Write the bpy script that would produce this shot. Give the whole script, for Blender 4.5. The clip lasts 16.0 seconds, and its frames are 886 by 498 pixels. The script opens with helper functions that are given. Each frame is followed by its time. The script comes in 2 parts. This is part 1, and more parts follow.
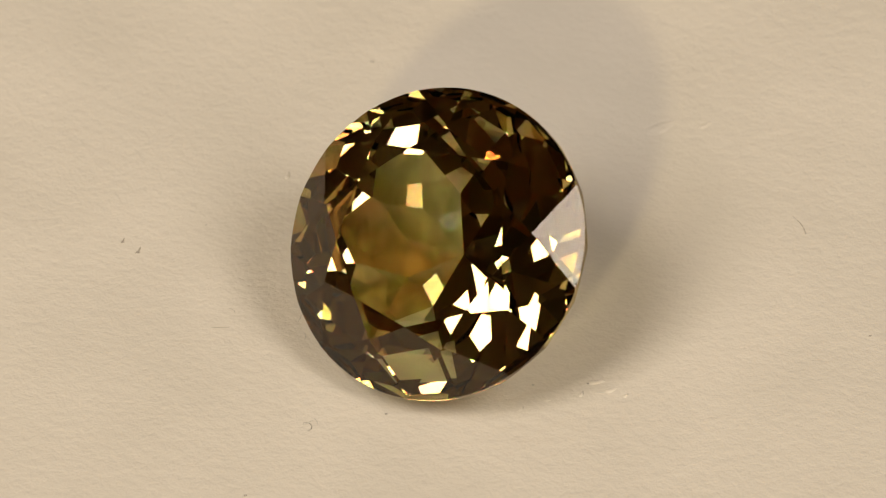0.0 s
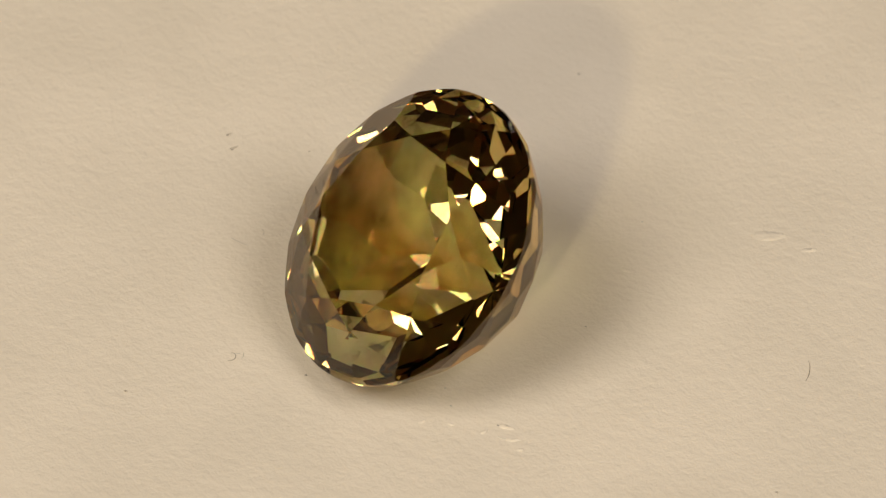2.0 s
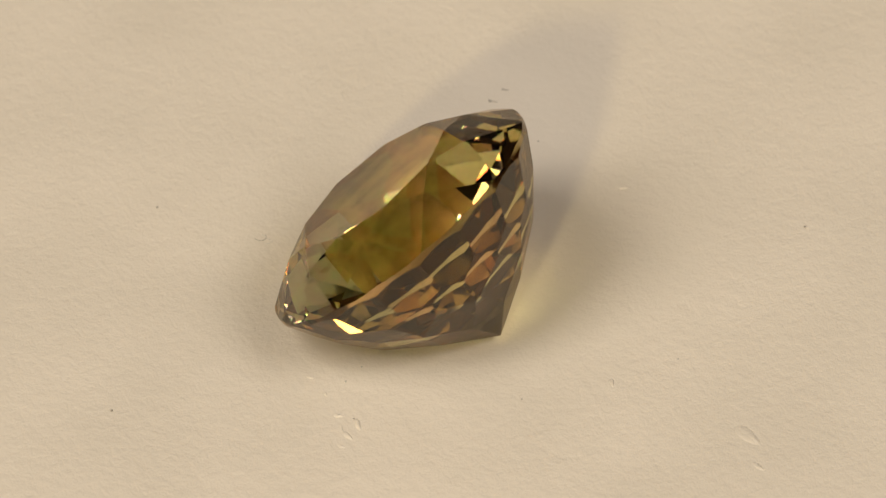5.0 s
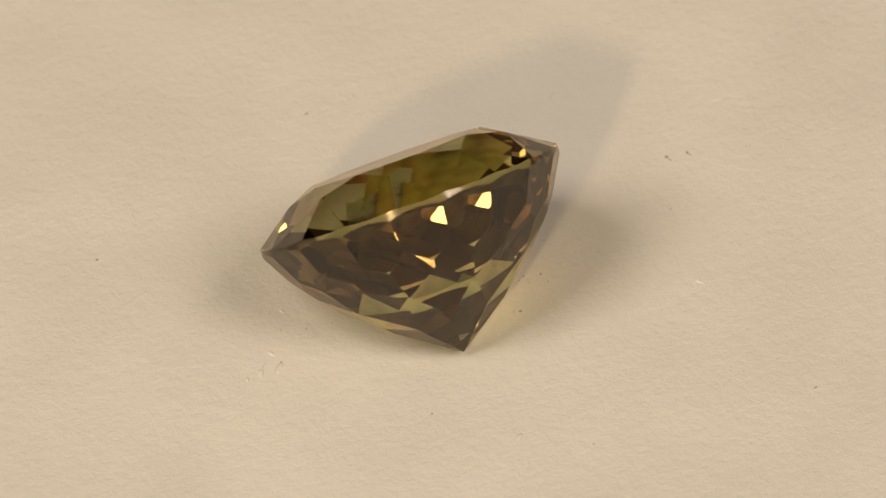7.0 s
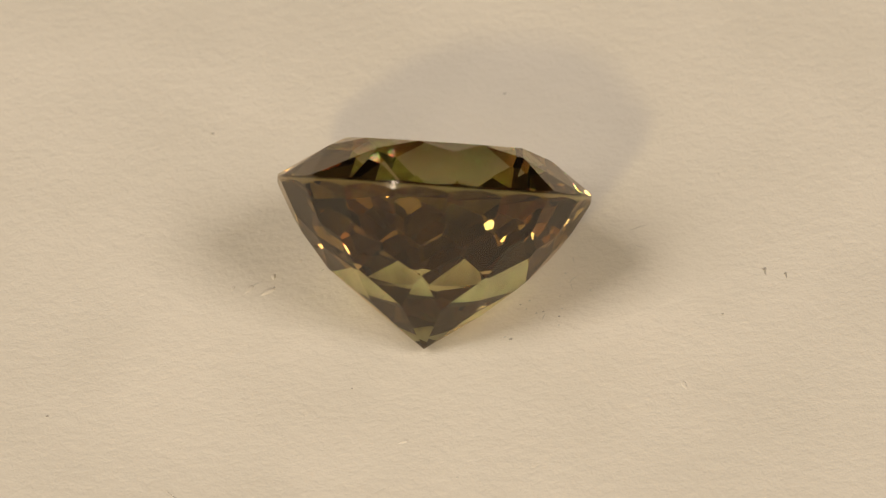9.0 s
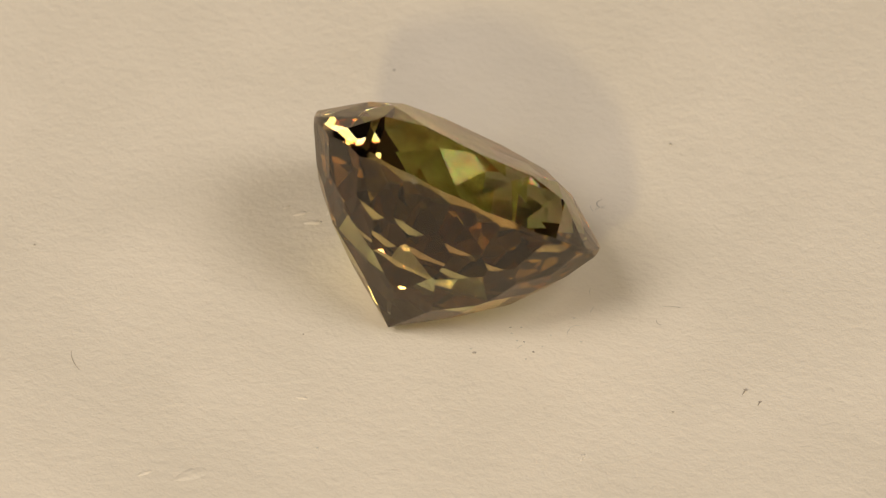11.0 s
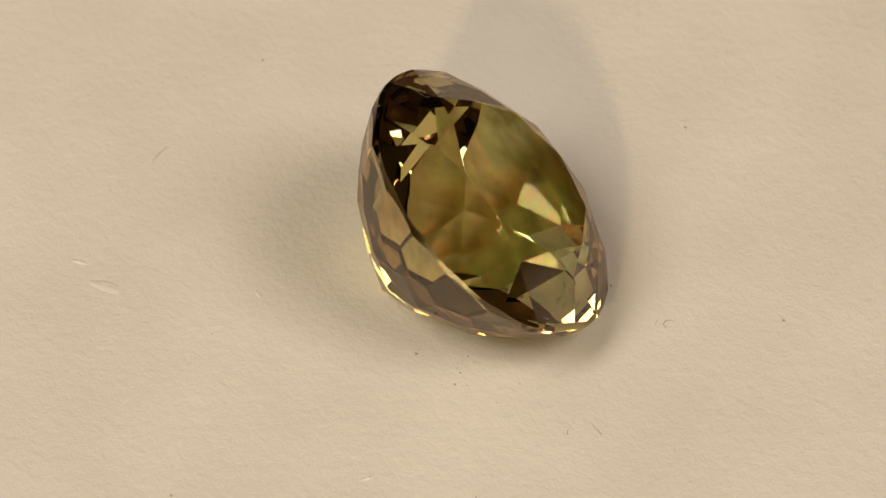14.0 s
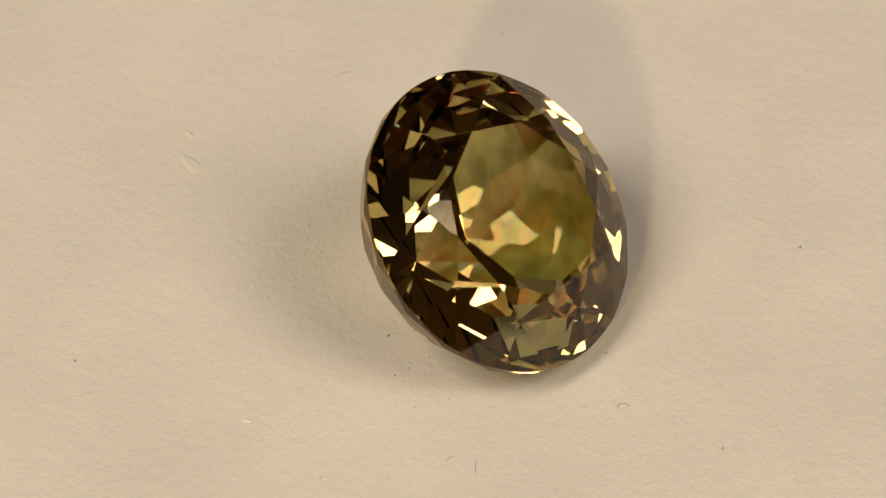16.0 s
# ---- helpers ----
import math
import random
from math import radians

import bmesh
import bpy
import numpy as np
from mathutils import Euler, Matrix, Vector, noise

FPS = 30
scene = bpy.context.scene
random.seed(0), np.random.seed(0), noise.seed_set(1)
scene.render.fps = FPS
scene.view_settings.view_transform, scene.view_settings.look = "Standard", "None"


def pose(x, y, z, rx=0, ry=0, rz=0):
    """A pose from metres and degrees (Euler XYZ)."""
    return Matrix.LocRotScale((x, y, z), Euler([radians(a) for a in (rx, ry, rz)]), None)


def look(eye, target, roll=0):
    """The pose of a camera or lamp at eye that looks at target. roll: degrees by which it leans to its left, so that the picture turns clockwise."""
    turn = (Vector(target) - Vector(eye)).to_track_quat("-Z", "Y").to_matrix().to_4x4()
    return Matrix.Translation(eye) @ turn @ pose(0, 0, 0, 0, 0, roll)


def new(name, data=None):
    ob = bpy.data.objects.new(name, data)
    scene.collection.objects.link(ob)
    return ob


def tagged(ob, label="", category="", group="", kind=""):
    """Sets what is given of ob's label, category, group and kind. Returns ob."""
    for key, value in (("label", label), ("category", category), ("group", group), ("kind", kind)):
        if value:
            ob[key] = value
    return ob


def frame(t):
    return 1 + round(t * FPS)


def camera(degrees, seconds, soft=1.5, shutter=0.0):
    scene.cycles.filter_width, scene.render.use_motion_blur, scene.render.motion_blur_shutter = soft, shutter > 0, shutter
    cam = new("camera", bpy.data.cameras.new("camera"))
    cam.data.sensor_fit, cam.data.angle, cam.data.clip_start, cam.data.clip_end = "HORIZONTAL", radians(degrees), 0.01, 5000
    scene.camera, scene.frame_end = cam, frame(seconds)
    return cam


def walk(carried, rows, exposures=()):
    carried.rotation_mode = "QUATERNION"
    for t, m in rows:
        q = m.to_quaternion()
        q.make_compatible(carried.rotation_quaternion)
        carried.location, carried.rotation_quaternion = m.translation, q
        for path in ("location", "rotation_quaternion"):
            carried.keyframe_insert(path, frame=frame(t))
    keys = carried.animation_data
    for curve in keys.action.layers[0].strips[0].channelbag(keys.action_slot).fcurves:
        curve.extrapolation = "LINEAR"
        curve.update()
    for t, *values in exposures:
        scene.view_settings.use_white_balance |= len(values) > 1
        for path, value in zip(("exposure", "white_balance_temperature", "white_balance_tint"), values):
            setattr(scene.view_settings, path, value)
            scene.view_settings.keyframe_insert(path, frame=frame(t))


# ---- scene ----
# A faceted olive-brown gemstone lies on a slowly turning sheet of white paper.
MM = 0.001
SECONDS = 16.0
RATE = 16.95                      # turn of the paper, degrees a second, clockwise from above

# camera: still, long lens, 42.5 degrees above the paper
cam = camera(5.0, SECONDS, soft=1.3)
ELEV, DIST = radians(42.32), 0.32455
AIM = Vector((-0.0551, 2.8789, 0.0)) * MM
ROLL = -0.593
EYE = AIM + DIST * Vector((0, -math.cos(ELEV), math.sin(ELEV)))
walk(cam, [(0.0, look(EYE, AIM, ROLL)), (SECONDS, look(EYE, AIM, ROLL))])
cam.data.dof.use_dof = True
cam.data.dof.focus_distance = (EYE - Vector((0, 0, 0.003))).length
cam.data.dof.aperture_fstop = 150.0
scene.view_settings.exposure = 0.0

# ---- light ----
world = bpy.data.worlds.new("dim_room")
scene.world = world
world.use_nodes = True
world.node_tree.nodes["Background"].inputs[0].default_value = (0.9, 0.85, 0.75, 1)
world.node_tree.nodes["Background"].inputs[1].default_value = 0.01


def lamp_at(name, azimuth, elevation, distance, width, height, watts, colour):
    """An area lamp that faces the stone."""
    a, e = radians(azimuth), radians(elevation)
    eye = Vector((math.cos(a) * math.cos(e), math.sin(a) * math.cos(e), math.sin(e))) * distance
    data = bpy.data.lights.new(name, "AREA")
    data.shape, data.size, data.size_y = "RECTANGLE", width, height
    data.energy, data.color = watts, colour
    ob = new(name, data)
    ob.matrix_world = look(eye + Vector((0, 0, 0.003)), (0, 0, 0.003))
    return ob


lamp_at("key_lamp", -104, 28, 0.70, 0.036, 0.036, 1.28, (1.0, 0.80, 0.42))
lamp_at("panel_lamp", -139.0, 52.0, 0.70, 0.23, 0.34, 2.58, (1.0, 0.90, 0.78))
lamp_at("panel_lamp", -41, 49.5, 0.70, 0.26, 0.28, 1.86, (1.0, 0.90, 0.78))


# ---- materials ----
def material(name):
    m = bpy.data.materials.new(name)
    m.use_nodes = True
    nodes, links = m.node_tree.nodes, m.node_tree.links
    return m, nodes, links, nodes["Principled BSDF"]


def noise_node(nodes, links, coords, scale, detail=4.0, rough=0.55):
    n = nodes.new("ShaderNodeTexNoise")
    n.inputs["Scale"].default_value, n.inputs["Detail"].default_value = scale, detail
    n.inputs["Roughness"].default_value = rough
    links.new(coords, n.inputs["Vector"])
    return n


def paper_material():
    m, nodes, links, bsdf = material("white_paper")
    co = nodes.new("ShaderNodeTexCoord").outputs["Object"]
    grain = noise_node(nodes, links, co, 7000, 3, 0.6)
    fibre_map = nodes.new("ShaderNodeMapping")
    fibre_map.inputs["Scale"].default_value = (1.0, 1.15, 1.0)
    fibre_map.inputs["Rotation"].default_value = (0, 0, 0.5)
    links.new(co, fibre_map.inputs["Vector"])
    fibres = noise_node(nodes, links, fibre_map.outputs["Vector"], 2200, 4, 0.6)
    mottle = noise_node(nodes, links, co, 160, 3, 0.5)
    ramp = nodes.new("ShaderNodeValToRGB")
    ramp.color_ramp.elements[0].position, ramp.color_ramp.elements[0].color = 0.35, (0.745, 0.683, 0.592, 1)
    ramp.color_ramp.elements[1].position, ramp.color_ramp.elements[1].color = 0.65, (0.805, 0.738, 0.643, 1)
    links.new(mottle.outputs["Fac"], ramp.inputs["Fac"])
    links.new(ramp.outputs["Color"], bsdf.inputs["Base Color"])
    add = nodes.new("ShaderNodeMath")
    add.operation = "MULTIPLY_ADD"
    add.inputs[1].default_value = 0.35
    links.new(grain.outputs["Fac"], add.inputs[0])
    links.new(fibres.outputs["Fac"], add.inputs[2])
    bump = nodes.new("ShaderNodeBump")
    bump.inputs["Strength"].default_value, bump.inputs["Distance"].default_value = 0.60, 0.00008
    links.new(add.outputs["Value"], bump.inputs["Height"])
    links.new(bump.outputs["Normal"], bsdf.inputs["Normal"])
    bsdf.inputs["Roughness"].default_value = 0.9
    bsdf.inputs["Specular IOR Level"].default_value = 0.2
    return m


def gem_material(name, tints, roughness, fire=0.0, facets=0.0, streaks=0.0):
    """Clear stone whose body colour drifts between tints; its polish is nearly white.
    fire: how far red, green and blue part on their way through it. facets: how far a random tint per facet paints in
    pleochroism and uneven light from below. streaks: how strongly caustic streaks are painted into the tint."""
    m, nodes, links, first = material(name)
    nodes.remove(first)
    co = nodes.new("ShaderNodeTexCoord").outputs["Object"]
    zones = noise_node(nodes, links, co, 380, 2, 0.5)
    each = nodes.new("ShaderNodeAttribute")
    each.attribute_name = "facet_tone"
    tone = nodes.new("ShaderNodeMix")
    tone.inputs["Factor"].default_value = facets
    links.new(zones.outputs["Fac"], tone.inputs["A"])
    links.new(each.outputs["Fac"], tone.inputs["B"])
    polish = noise_node(nodes, links, co, 1500, 3, 0.6)
    bump = nodes.new("ShaderNodeBump")
    bump.inputs["Strength"].default_value, bump.inputs["Distance"].default_value = 0.02, 0.00002
    links.new(polish.outputs["Fac"], bump.inputs["Height"])
    along = nodes.new("ShaderNodeMapping")
    along.inputs["Rotation"].default_value, along.inputs["Scale"].default_value = (0.5, 0.9, 0.3), (1.0, 1.0, 0.28)
    links.new(co, along.inputs["Vector"])
    streak_noise = noise_node(nodes, links, along.outputs["Vector"], 850, 3, 0.55)
    streak_dim = nodes.new("ShaderNodeMapRange")                                # light and dark streaks of caustics, painted into the colour
    for key, value in (("From Min", 0.33), ("From Max", 0.62), ("To Min", 1.0 - streaks), ("To Max", 1.06)):
        streak_dim.inputs[key].default_value = value
    links.new(streak_noise.outputs["Fac"], streak_dim.inputs["Value"])
    lobes = [((1, 1, 1), 1.715)]
    if fire:
        major, minor = 0.56, 0.22
        lobes = [((major, minor, minor), 1.715 - fire), ((minor, major, minor), 1.715), ((minor, minor, major), 1.715 + fire)]
    last = None
    for share, ior in lobes:
        ramp = nodes.new("ShaderNodeValToRGB")
        while len(ramp.color_ramp.elements) < len(tints):
            ramp.color_ramp.elements.new(0.5)
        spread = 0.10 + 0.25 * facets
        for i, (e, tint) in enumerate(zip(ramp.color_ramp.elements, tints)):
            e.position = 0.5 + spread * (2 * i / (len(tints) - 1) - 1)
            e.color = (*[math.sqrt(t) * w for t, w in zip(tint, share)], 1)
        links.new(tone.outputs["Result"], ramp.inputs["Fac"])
        clear = nodes.new("ShaderNodeBsdfRefraction")
        dim = nodes.new("ShaderNodeVectorMath")
        dim.operation = "SCALE"
        links.new(ramp.outputs["Color"], dim.inputs[0])
        links.new(streak_dim.outputs["Result"], dim.inputs["Scale"])
        links.new(dim.outputs["Vector"], clear.inputs["Color"])
        clear.inputs["IOR"].default_value, clear.inputs["Roughness"].default_value = ior, roughness
        links.new(bump.outputs["Normal"], clear.inputs["Normal"])
        if last is None:
            last = clear.outputs[0]
        else:
            add = nodes.new("ShaderNodeAddShader")
            links.new(last, add.inputs[0])
            links.new(clear.outputs[0], add.inputs[1])
            last = add.outputs[0]
    gloss = nodes.new("ShaderNodeBsdfGlossy")
    gloss.inputs["Color"].default_value, gloss.inputs["Roughness"].default_value = (0.90, 0.81, 0.71, 1), roughness
    links.new(bump.outputs["Normal"], gloss.inputs["Normal"])
    shine = nodes.new("ShaderNodeFresnel")
    shine.inputs["IOR"].default_value = 1.715
    links.new(bump.outputs["Normal"], shine.inputs["Normal"])
    mix = nodes.new("ShaderNodeMixShader")
    links.new(shine.outputs[0], mix.inputs[0])
    links.new(last, mix.inputs[1])
    links.new(gloss.outputs[0], mix.inputs[2])
    links.new(mix.outputs[0], nodes["Material Output"].inputs["Surface"])
    return m


def plain_material(name, colour, rough=0.8, vary=0.12, scale=3.0):
    m, nodes, links, bsdf = material(name)
    co = nodes.new("ShaderNodeTexCoord").outputs["Object"]
    n = noise_node(nodes, links, co, scale)
    ramp = nodes.new("ShaderNodeValToRGB")
    for e, f in zip(ramp.color_ramp.elements, (1 - vary, 1 + vary)):
        e.color = (*[c * f for c in colour], 1)
    ramp.color_ramp.elements[0].position, ramp.color_ramp.elements[1].position = 0.3, 0.7
    links.new(n.outputs["Fac"], ramp.inputs["Fac"])
    links.new(ramp.outputs["Color"], bsdf.inputs["Base Color"])
    bsdf.inputs["Roughness"].default_value = rough
    return m


PAPER = paper_material()
CROWN_STONE = gem_material("olive_gem_top", ((0.66, 0.66, 0.29), (0.72, 0.63, 0.28)), 0.0, 0.010)
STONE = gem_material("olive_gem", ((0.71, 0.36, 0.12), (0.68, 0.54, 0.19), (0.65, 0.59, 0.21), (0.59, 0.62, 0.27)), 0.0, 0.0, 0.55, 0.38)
GIRDLE = gem_material("frosted_girdle", ((0.46, 0.42, 0.20), (0.58, 0.40, 0.18)), 0.09)
# the room's colours are chosen for the light they send into the stone
CEILING = plain_material("cream_ceiling_paint", (0.44, 0.36, 0.24))
WALL = plain_material("brown_wall_paint", (0.16, 0.115, 0.08))
# unseen south wall: a patchy copper reflector, added to warm the stone's dark facets
COPPER_WALL = plain_material("copper_reflector_wall", (0.46, 0.27, 0.135), 0.5, 0.85, 6)
TABLE = plain_material("brown_table_top", (0.38, 0.235, 0.125), 0.5, 0.3, 20)
FIBRE = plain_material("dark_fibre", (0.40, 0.36, 0.31), 0.7, 0.2, 2000)
FAINT = plain_material("faint_fibre", (0.58, 0.55, 0.49), 0.7, 0.15, 2000)


def part(name, bm, mat, parent=None, label=""):
    me = bpy.data.meshes.new(name)
    bm.to_mesh(me)
    bm.free()
    me.materials.append(mat)
    ob = new(name, me)
    ob.parent = parent
    return tagged(ob, label)


# ---- unseen room, added to close the place and to colour what the stone reflects ----
def slab(name, lo, hi, mat):
    bm = bmesh.new()
    bmesh.ops.create_cube(bm, size=1.0)
    for v in bm.verts:
        v.co = Vector([l + (c + 0.5) * (h - l) for c, l, h in zip(v.co, lo, hi)])
    return part(name, bm, mat)


def room():
    w, h, base, t = 1.1, 1.3, -0.75, 0.1
    for name, lo, hi in (("wall_north", (-w, w, base), (w, w + t, h)), ("wall_south", (-w, -w - t, base), (w, -w, h)),
                         ("wall_east", (w, -w - t, base), (w + t, w + t, h)), ("wall_west", (-w - t, -w - t, base), (-w, w + t, h))):
        coppery = name == "wall_south"
        tagged(slab(name, lo, hi, COPPER_WALL if coppery else WALL), "unseen wall, patchy copper to warm the stone's reflections" if coppery else "unseen plain wall, brown for the stone's dark reflections",
               "wall", kind="structure")
    tagged(slab("ceiling", (-w - t, -w - t, h), (w + t, w + t, h + t), CEILING), "unseen plain ceiling, cream to brighten the stone", "ceiling", kind="structure")
    tagged(slab("floor", (-w - t, -w - t, base - t), (w + t, w + t, base), WALL), "plain brown floor", "floor", kind="structure")
    tagged(slab("table_top", (-0.6, -0.6, -0.75), (0.6, 0.6, -0.0005), TABLE), "unseen warm brown table top, added under the paper", "table", kind="structure")


room()

# ---- the stone's place on the paper at the start ----
TILT, FACING = 42.80, -122.31                       # lean of the stone, way that its table faces
CENTRE = Vector((-0.153, -1.467, 4.097)) * MM     # middle of the girdle
RADIUS, GIRDLE_HALF, CROWN, DEPTH = 4.971, 0.09, 1.38, 5.14
TURN, FOLD = 13.4, 9                                      # turn of the facets about the stone's axis


# ---- paper ----
def paper_height(x, y):
    """The sheet is not quite flat."""
    r = math.hypot(x - 0.4, y - 0.4)
    k = max(0.0, min(1.0, (r - 4.0) / 8.0))
    return k * 0.06 * noise.noise(Vector((x * 0.12, y * 0.12, 3.0)))


def paper_sheet():
    bm = bmesh.new()
    rings, spokes = 70, 144
    radii = [0.4 * i if i <= 45 else 18.0 + (i - 45) ** 1.5 * 1.2 for i in range(rings + 1)]
    grid = []
    for r in radii[1:]:
        grid.append([bm.verts.new((r * math.cos(a), r * math.sin(a), paper_height(r * math.cos(a), r * math.sin(a))))
                     for a in (2 * math.pi * k / spokes for k in range(spokes))])
    mid = bm.verts.new((0, 0, paper_height(0, 0)))
    under = [bm.verts.new((v.co.x, v.co.y, v.co.z - 0.3)) for v in grid[-1]]
    for k in range(spokes):
        n = (k + 1) % spokes
        bm.faces.new((mid, grid[0][k], grid[0][n]))
        for a, b in zip(grid, grid[1:]):
            bm.faces.new((a[k], b[k], b[n], a[n]))
        bm.faces.new((grid[-1][k], under[k], under[n], grid[-1][n]))
    bm.faces.new(list(reversed(under)))
    bmesh.ops.scale(bm, vec=(MM, MM, MM), verts=bm.verts)
    for f in bm.faces:
        f.smooth = True
    ob = part("paper_sheet", bm, PAPER)
    return tagged(ob, "cream-white matt paper sheet with fine fibrous grain, slowly turning", "paper")


def strand(name, points, thick, mat, parent, label=""):
    """A tapered fibre along points in mm, lying on the paper."""
    bm = bmesh.new()
    sides, rings = 5, []
    n = len(points)
    for i, (x, y) in enumerate(points):
        q, p = points[min(i + 1, n - 1)], points[max(i - 1, 0)]
        way = Vector((q[0] - p[0], q[1] - p[1], 0)).normalized()
        side = Vector((-way.y, way.x, 0))
        r = thick * (0.45 + 0.55 * math.sin(math.pi * (i + 0.5) / n))
        mid = Vector((x, y, paper_height(x, y) + 0.6 * r))
        rings.append([bm.verts.new((mid + r * (math.cos(a) * side + Vector((0, 0, math.sin(a))))) * MM)
                      for a in (2 * math.pi * k / sides for k in range(sides))])
    for a, b in zip(rings, rings[1:]):
        for k in range(sides):
            bm.faces.new((a[k], b[k], b[(k + 1) % sides], a[(k + 1) % sides]))
    bm.faces.new(list(reversed(rings[0]))), bm.faces.new(rings[-1])
    return part(name, bm, mat, parent, label)


def crumb(name, x, y, size, mat, parent, label=""):
    """A tiny uneven grain of dirt."""
    bm = bmesh.new()
    bmesh.ops.create_icosphere(bm, subdivisions=2, radius=size)
    for v in bm.verts:
        v.co *= 1 + 0.5 * noise.noise(v.co * (1.7 / size) + Vector((x, y, 0)))
        v.co = Vector((v.co.x * 1.3, v.co.y * 0.9, v.co.z * 0.5))
        v.co = (v.co + Vector((x, y, paper_height(x, y) + 0.3 * size))) * MM
    return part(name, bm, mat, parent, label)


def arc(x, y, length, heading, bend, n=9):
    """Points of a bent strand round (x, y)."""
    pts, px, py = [], 0.0, 0.0
    for i in range(n):
        pts.append((px, py))
        a = radians(heading + bend * (i / (n - 1) - 0.5))
        px, py = px + length / n * math.cos(a), py + length / n * math.sin(a)
    mx, my = pts[n // 2]
    return [(x + u - mx, y + v - my) for u, v in pts]


sheet = paper_sheet()
# dark hairs and dirt in the sheet
for x, y, length, heading, bend, thick in (
        (-9.77, 2.77, 0.38, 65, 40, 0.022), (-10.28, 3.24, 0.28, 70, 40, 0.018), (-7.10, -0.88, 0.70, 0, 12, 0.012),
        (11.45, 3.88, 1.1, 118, 40, 0.013), (-4.13, -5.42, 0.75, 120, 200, 0.013), (-6.70, -0.05, 0.35, 140, 90, 0.010)):
    strand("fibre", arc(x, y, length, heading, bend), thick, FIBRE, sheet, "thin dark hair")
for x, y, length, heading, bend, thick in (
        (-4.25, -5.30, 0.5, 40, 30, 0.010), (-4.55, -0.43, 0.35, 75, 20, 0.011), (-4.10, 0.37, 0.5, 30, 60, 0.012),
        (-4.38, -1.27, 0.4, 100, 60, 0.010), (-3.92, 0.67, 0.35, 80, 50, 0.011), (-3.98, -5.20, 0.4, 120, 60, 0.010),
        (-2.48, 1.54, 0.3, 50, 40, 0.014), (5.05, -3.95, 0.5, 20, 50, 0.011), (-10.71, -2.02, 0.5, 10, 30, 0.009)):
    strand("fibre", arc(x, y, length, heading, bend), thick, FAINT, sheet, "faint grey hair")
for x, y, size in ((-9.80, 2.68, 0.050), (-10.30, 3.17, 0.040), (-1.10, 2.00, 0.050), (-1.80, -4.90, 0.040), (4.55, -3.55, 0.032),
                   (-6.16, -8.60, 0.045), (-2.37, 11.88, 0.045), (-7.64, 3.96, 0.030), (3.18, -11.07, 0.045), (13.51, -1.37, 0.035),
                   (-2.09, 0.69, 0.028), (-2.60, 1.31, 0.030), (-2.95, 1.74, 0.034), (4.39, 1.79, 0.030)):
    crumb("speck", x, y, size, FIBRE, sheet, "dark speck of dirt")
for x, y, size in ((-0.97, 1.83, 0.035), (-2.43, 0.66, 0.035), (-2.37, 1.28, 0.03), (-4.39, 1.09, 0.035), (-4.04, 0.02, 0.035),
                   (-2.16, 0.96, 0.03), (3.23, 6.93, 0.035), (2.22, -3.02, 0.03), (2.82, -3.60, 0.035), (-3.4, 0.9, 0.025),
                   (-2.75, 2.1, 0.03), (-3.2, 1.45, 0.025)):
    crumb("speck", x, y, size, FAINT, sheet, "faint grey speck")


def blister(x, y, half_length, half_width, height, heading):
    """A small almond-shaped lift of the paper's skin."""
    bm = bmesh.new()
    c, s = math.cos(radians(heading)), math.sin(radians(heading))
    rings, spokes = 6, 24
    old = None
    for i in range(rings, -1, -1):
        q = i / rings
        ring = []
        for k in range(spokes if i else 1):
            a = 2 * math.pi * k / spokes
            u, v = half_length * q * math.cos(a), half_width * q * math.sin(a) * (1 - 0.35 * math.cos(a))
            z = height * (1 - q ** 3) * (1 + 0.3 * math.sin(3 * a) * q)
            px, py = x + u * c - v * s, y + u * s + v * c
            ring.append(bm.verts.new((px * MM, py * MM, (paper_height(px, py) + z - 0.004) * MM)))
        if old:
            for k in range(spokes):
                n = (k + 1) % spokes
                bm.faces.new((old[k], old[n], ring[n], ring[k]) if i else (old[k], old[n], ring[0]))
        old = ring
    for f in bm.faces:
        f.smooth = True
    return part("blister", bm, PAPER, sheet, "small raised flake of paper skin")


for x, y, half_length, half_width, height, heading in (
        (7.02, 8.60, 0.60, 0.24, 0.040, 32), (8.45, 8.70, 0.28, 0.09, 0.035, 35), (4.83, -3.47, 0.30, 0.10, 0.05, 10),
        (5.30, -3.84, 0.24, 0.09, 0.045, 30), (2.46, -4.69, 0.14, 0.06, 0.035, 60), (-5.05, 6.35, 0.20, 0.08, 0.04, 80), (4.03, 4.71, 0.20, 0.07, 0.035, 0),
        (4.35, -4.02, 0.16, 0.07, 0.040, 70), (3.30, -4.30, 0.12, 0.05, 0.035, 10), (5.75, -4.10, 0.13, 0.06, 0.035, 50)):
    blister(x, y, half_length, half_width, height, heading)


# ---- gemstone ----
def cut(bm, normal, point):
    """Slice away what lies beyond a plane and close the cut with a facet."""
    geom = bm.verts[:] + bm.edges[:] + bm.faces[:]
    made = bmesh.ops.bisect_plane(bm, geom=geom, dist=1e-5, plane_co=point, plane_no=normal, clear_outer=True)
    edges = [e for e in made["geom_cut"] if isinstance(e, bmesh.types.BMEdge) and len(e.link_faces) == 1]
    if len(edges) > 2:
        bmesh.ops.contextual_create(bm, geom=edges)


def facet_plane(azimuth, angle, up):
    a, e = radians(azimuth), radians(angle)
    return Vector((math.sin(e) * math.cos(a), math.sin(e) * math.sin(a), math.cos(e) * up))


def ring_point(azimuth, r, z):
    return Vector((r * math.cos(radians(azimuth)), r * math.sin(radians(azimuth)), z))


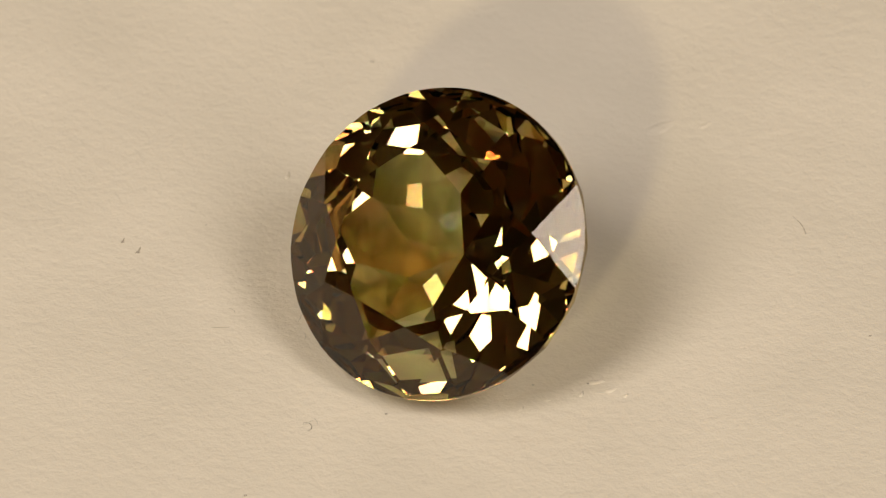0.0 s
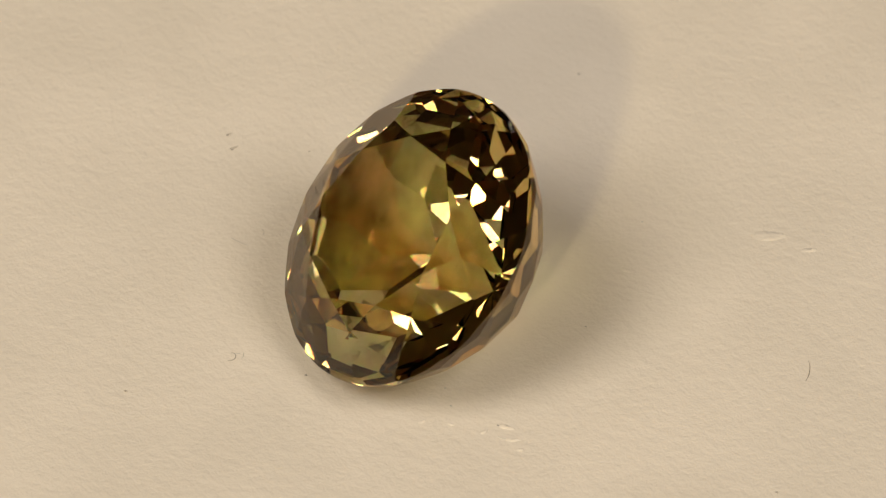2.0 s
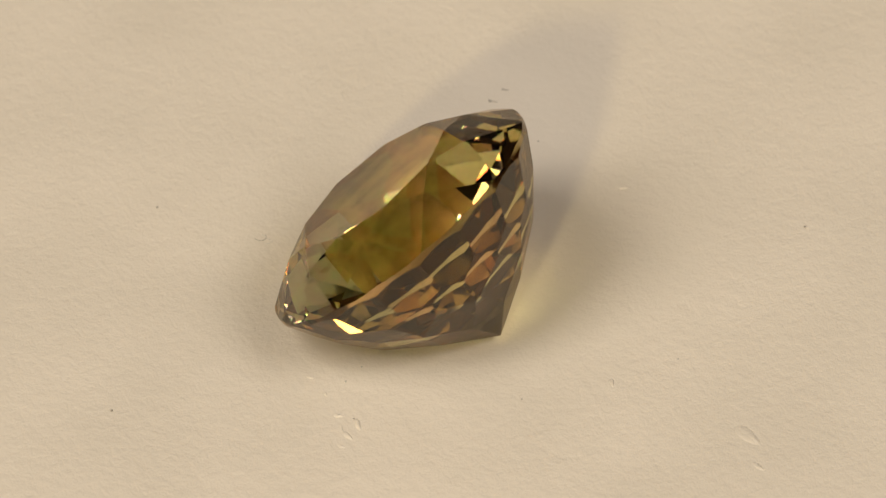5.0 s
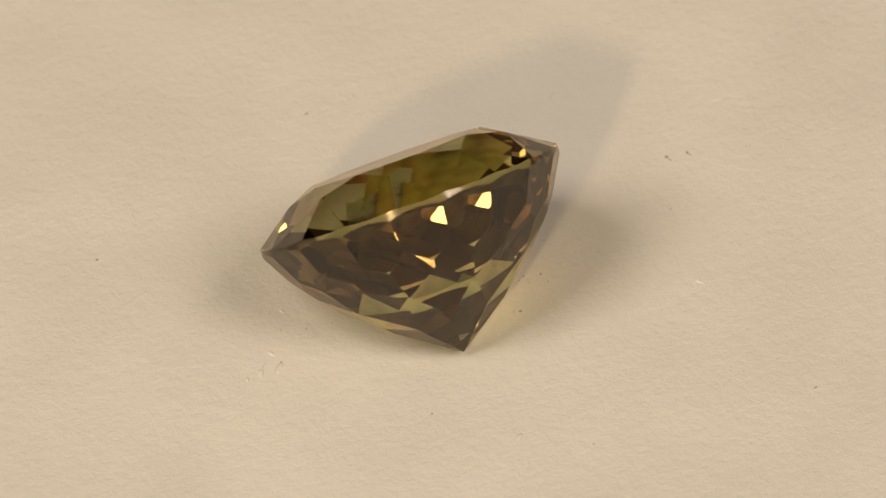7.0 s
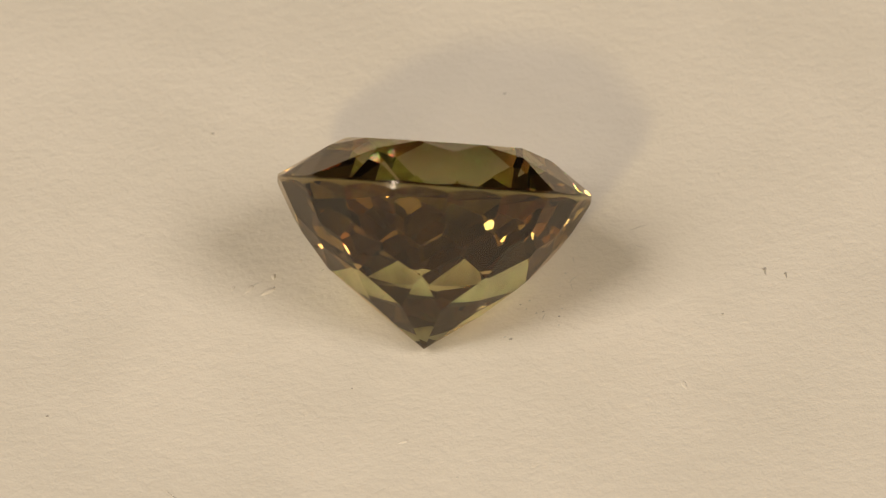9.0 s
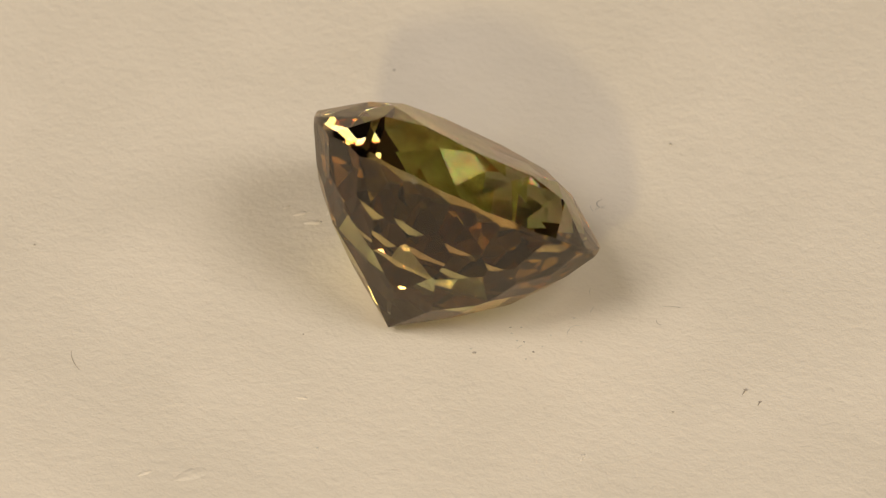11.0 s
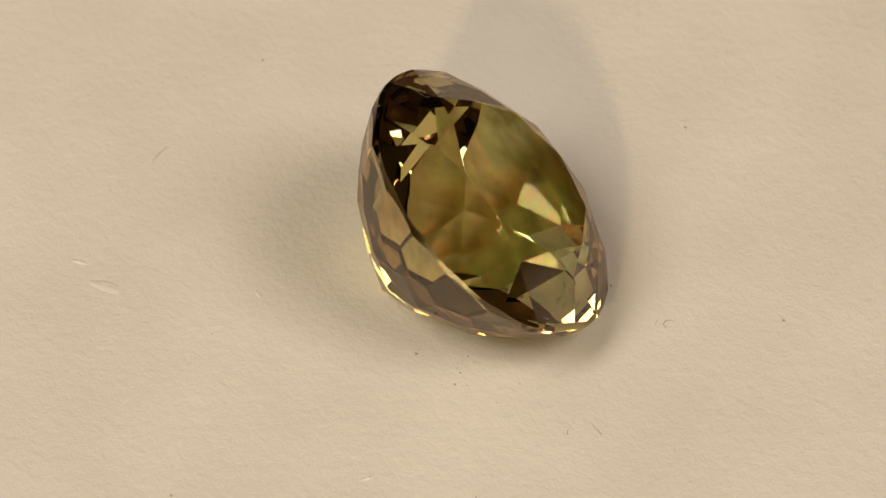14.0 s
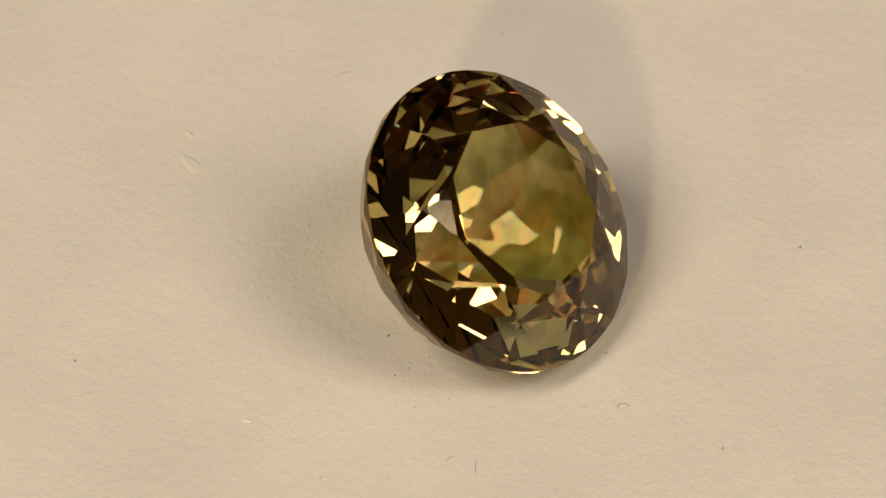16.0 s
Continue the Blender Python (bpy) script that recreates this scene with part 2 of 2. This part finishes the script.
def cut_stone():
    bm = bmesh.new()
    rng = random.Random(5)
    bmesh.ops.create_cube(bm, size=24.0)
    for k in range(72):                                                    # girdle
        a = 5 * k
        cut(bm, facet_plane(a, 90, 1), ring_point(a, RADIUS, 0))
    step = 360 / FOLD
    for k in range(FOLD):                                                  # lowest facets meet at the culet
        cut(bm, facet_plane(step * (k + 0.5), 36.0 + rng.uniform(-0.5, 0.5), -1), Vector((0, 0, -DEPTH)))
    for k in range(FOLD):                                                  # mains, on the first of which the stone rests
        a, lean = step * k, TILT + (rng.uniform(-0.5, 0.5) if k else 0)
        n = facet_plane(a, lean, -1)
        cut(bm, n, n * CENTRE.z / MM)
    for k in range(2 * FOLD):
        a = step / 2 * (k + 0.5)
        cut(bm, facet_plane(a, 51.0 + rng.uniform(-0.8, 0.8), -1), ring_point(a, 3.42, -2.46))
    for k in range(2 * FOLD):                                              # steep facets under the girdle
        a = step / 2 * k
        cut(bm, facet_plane(a, 61 + rng.uniform(-0.8, 0.8), -1), ring_point(a, RADIUS, -GIRDLE_HALF))
    cut(bm, Vector((0, 0, 1)), Vector((0, 0, CROWN)))                      # table
    inner, tip = 0.58 * RADIUS, 0.73 * RADIUS                              # table's corners, tips of the star facets
    half = radians(step / 2)
    main = math.atan2(CROWN - GIRDLE_HALF, RADIUS - inner)
    drop = math.tan(main) * (tip * math.cos(half) - inner)
    star = math.atan2(drop, tip - inner * math.cos(half))
    upper = math.atan2(CROWN - drop - GIRDLE_HALF, (RADIUS - tip) * math.cos(half / 2))
    for k in range(FOLD):
        a = step * k + TURN
        cut(bm, facet_plane(a, math.degrees(main) + rng.uniform(-0.3, 0.3), 1), ring_point(a, inner, CROWN))
        cut(bm, facet_plane(a + step / 2, math.degrees(star) + rng.uniform(-0.3, 0.3), 1), ring_point(a, inner, CROWN))
        for s in (-step / 4, step / 4):
            cut(bm, facet_plane(a + s, math.degrees(upper) + rng.uniform(-0.3, 0.3), 1), ring_point(a, RADIUS, GIRDLE_HALF))
    bmesh.ops.recalc_face_normals(bm, faces=bm.faces)
    return bm


def gemstone():
    thing = new("gemstone")
    tagged(thing, "faceted round olive-brown gemstone lying tilted on white paper", "gemstone")
    axis = pose(0, 0, 0, 0, 0, FACING) @ pose(0, 0, 0, 0, TILT, 0)
    place = Matrix.Translation(CENTRE) @ axis @ Matrix.Scale(MM, 4)
    whole = cut_stone()
    rng = random.Random(11)
    split = {"crown": lambda n, c: n.z > 0.05 and not n.z > 0.999, "table_facet": lambda n, c: n.z > 0.999,
             "girdle": lambda n, c: abs(n.z) <= 0.05, "pavilion": lambda n, c: n.z < -0.05}
    labels = {"crown": "sloping crown facets", "table_facet": "large flat nine-sided top facet",
              "girdle": "thin frosted rim", "pavilion": "pointed lower facets"}
    made = {}
    for name, chosen in split.items():
        bm = whole.copy()
        bmesh.ops.delete(bm, geom=[f for f in bm.faces if not chosen(f.normal, f.calc_center_median())], context="FACES")
        bmesh.ops.transform(bm, matrix=place, verts=bm.verts)
        for f in bm.faces:
            f.smooth = name == "girdle"
        # random tint per facet, painting in pleochroism and the uneven light below
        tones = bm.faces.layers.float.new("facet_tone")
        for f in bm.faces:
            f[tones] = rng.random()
        owner = made["crown"] if name == "table_facet" else thing
        made[name] = part(name, bm, GIRDLE if name == "girdle" else STONE if name == "pavilion" else CROWN_STONE, owner, labels[name])
    whole.free()
    return thing


stone = gemstone()


def motions():
    # the turn is not quite even, and its axis wanders a little: degrees ahead, and mm of drift, second by second
    ahead = (0.59, 0.21, -0.12, -0.86, -1.59, -1.78, -0.80, 0.30, 1.05, 1.60, 1.60, 1.25, 0.82, 0.49, 0.44, 0.46, 0.42)
    east = (-0.05, -0.115, -0.20, -0.15, -0.04, 0.06, 0.08, 0.10, 0.20, 0.20, 0.16, 0.08, 0.04, 0.08, 0.17, 0.185, 0.215)
    north = (0.09, 0.097, 0.10, 0.065, 0.007, -0.053, -0.082, -0.10, -0.125, -0.084, 0.03, 0.11, 0.085, 0.02, -0.05, -0.10, -0.14)
    rows = [(k, pose(e * MM, n * MM, 0, 0, 0, -RATE * k - a)) for k, (a, e, n) in enumerate(zip(ahead, east, north))]
    walk(sheet, rows)
    walk(stone, rows)


motions()
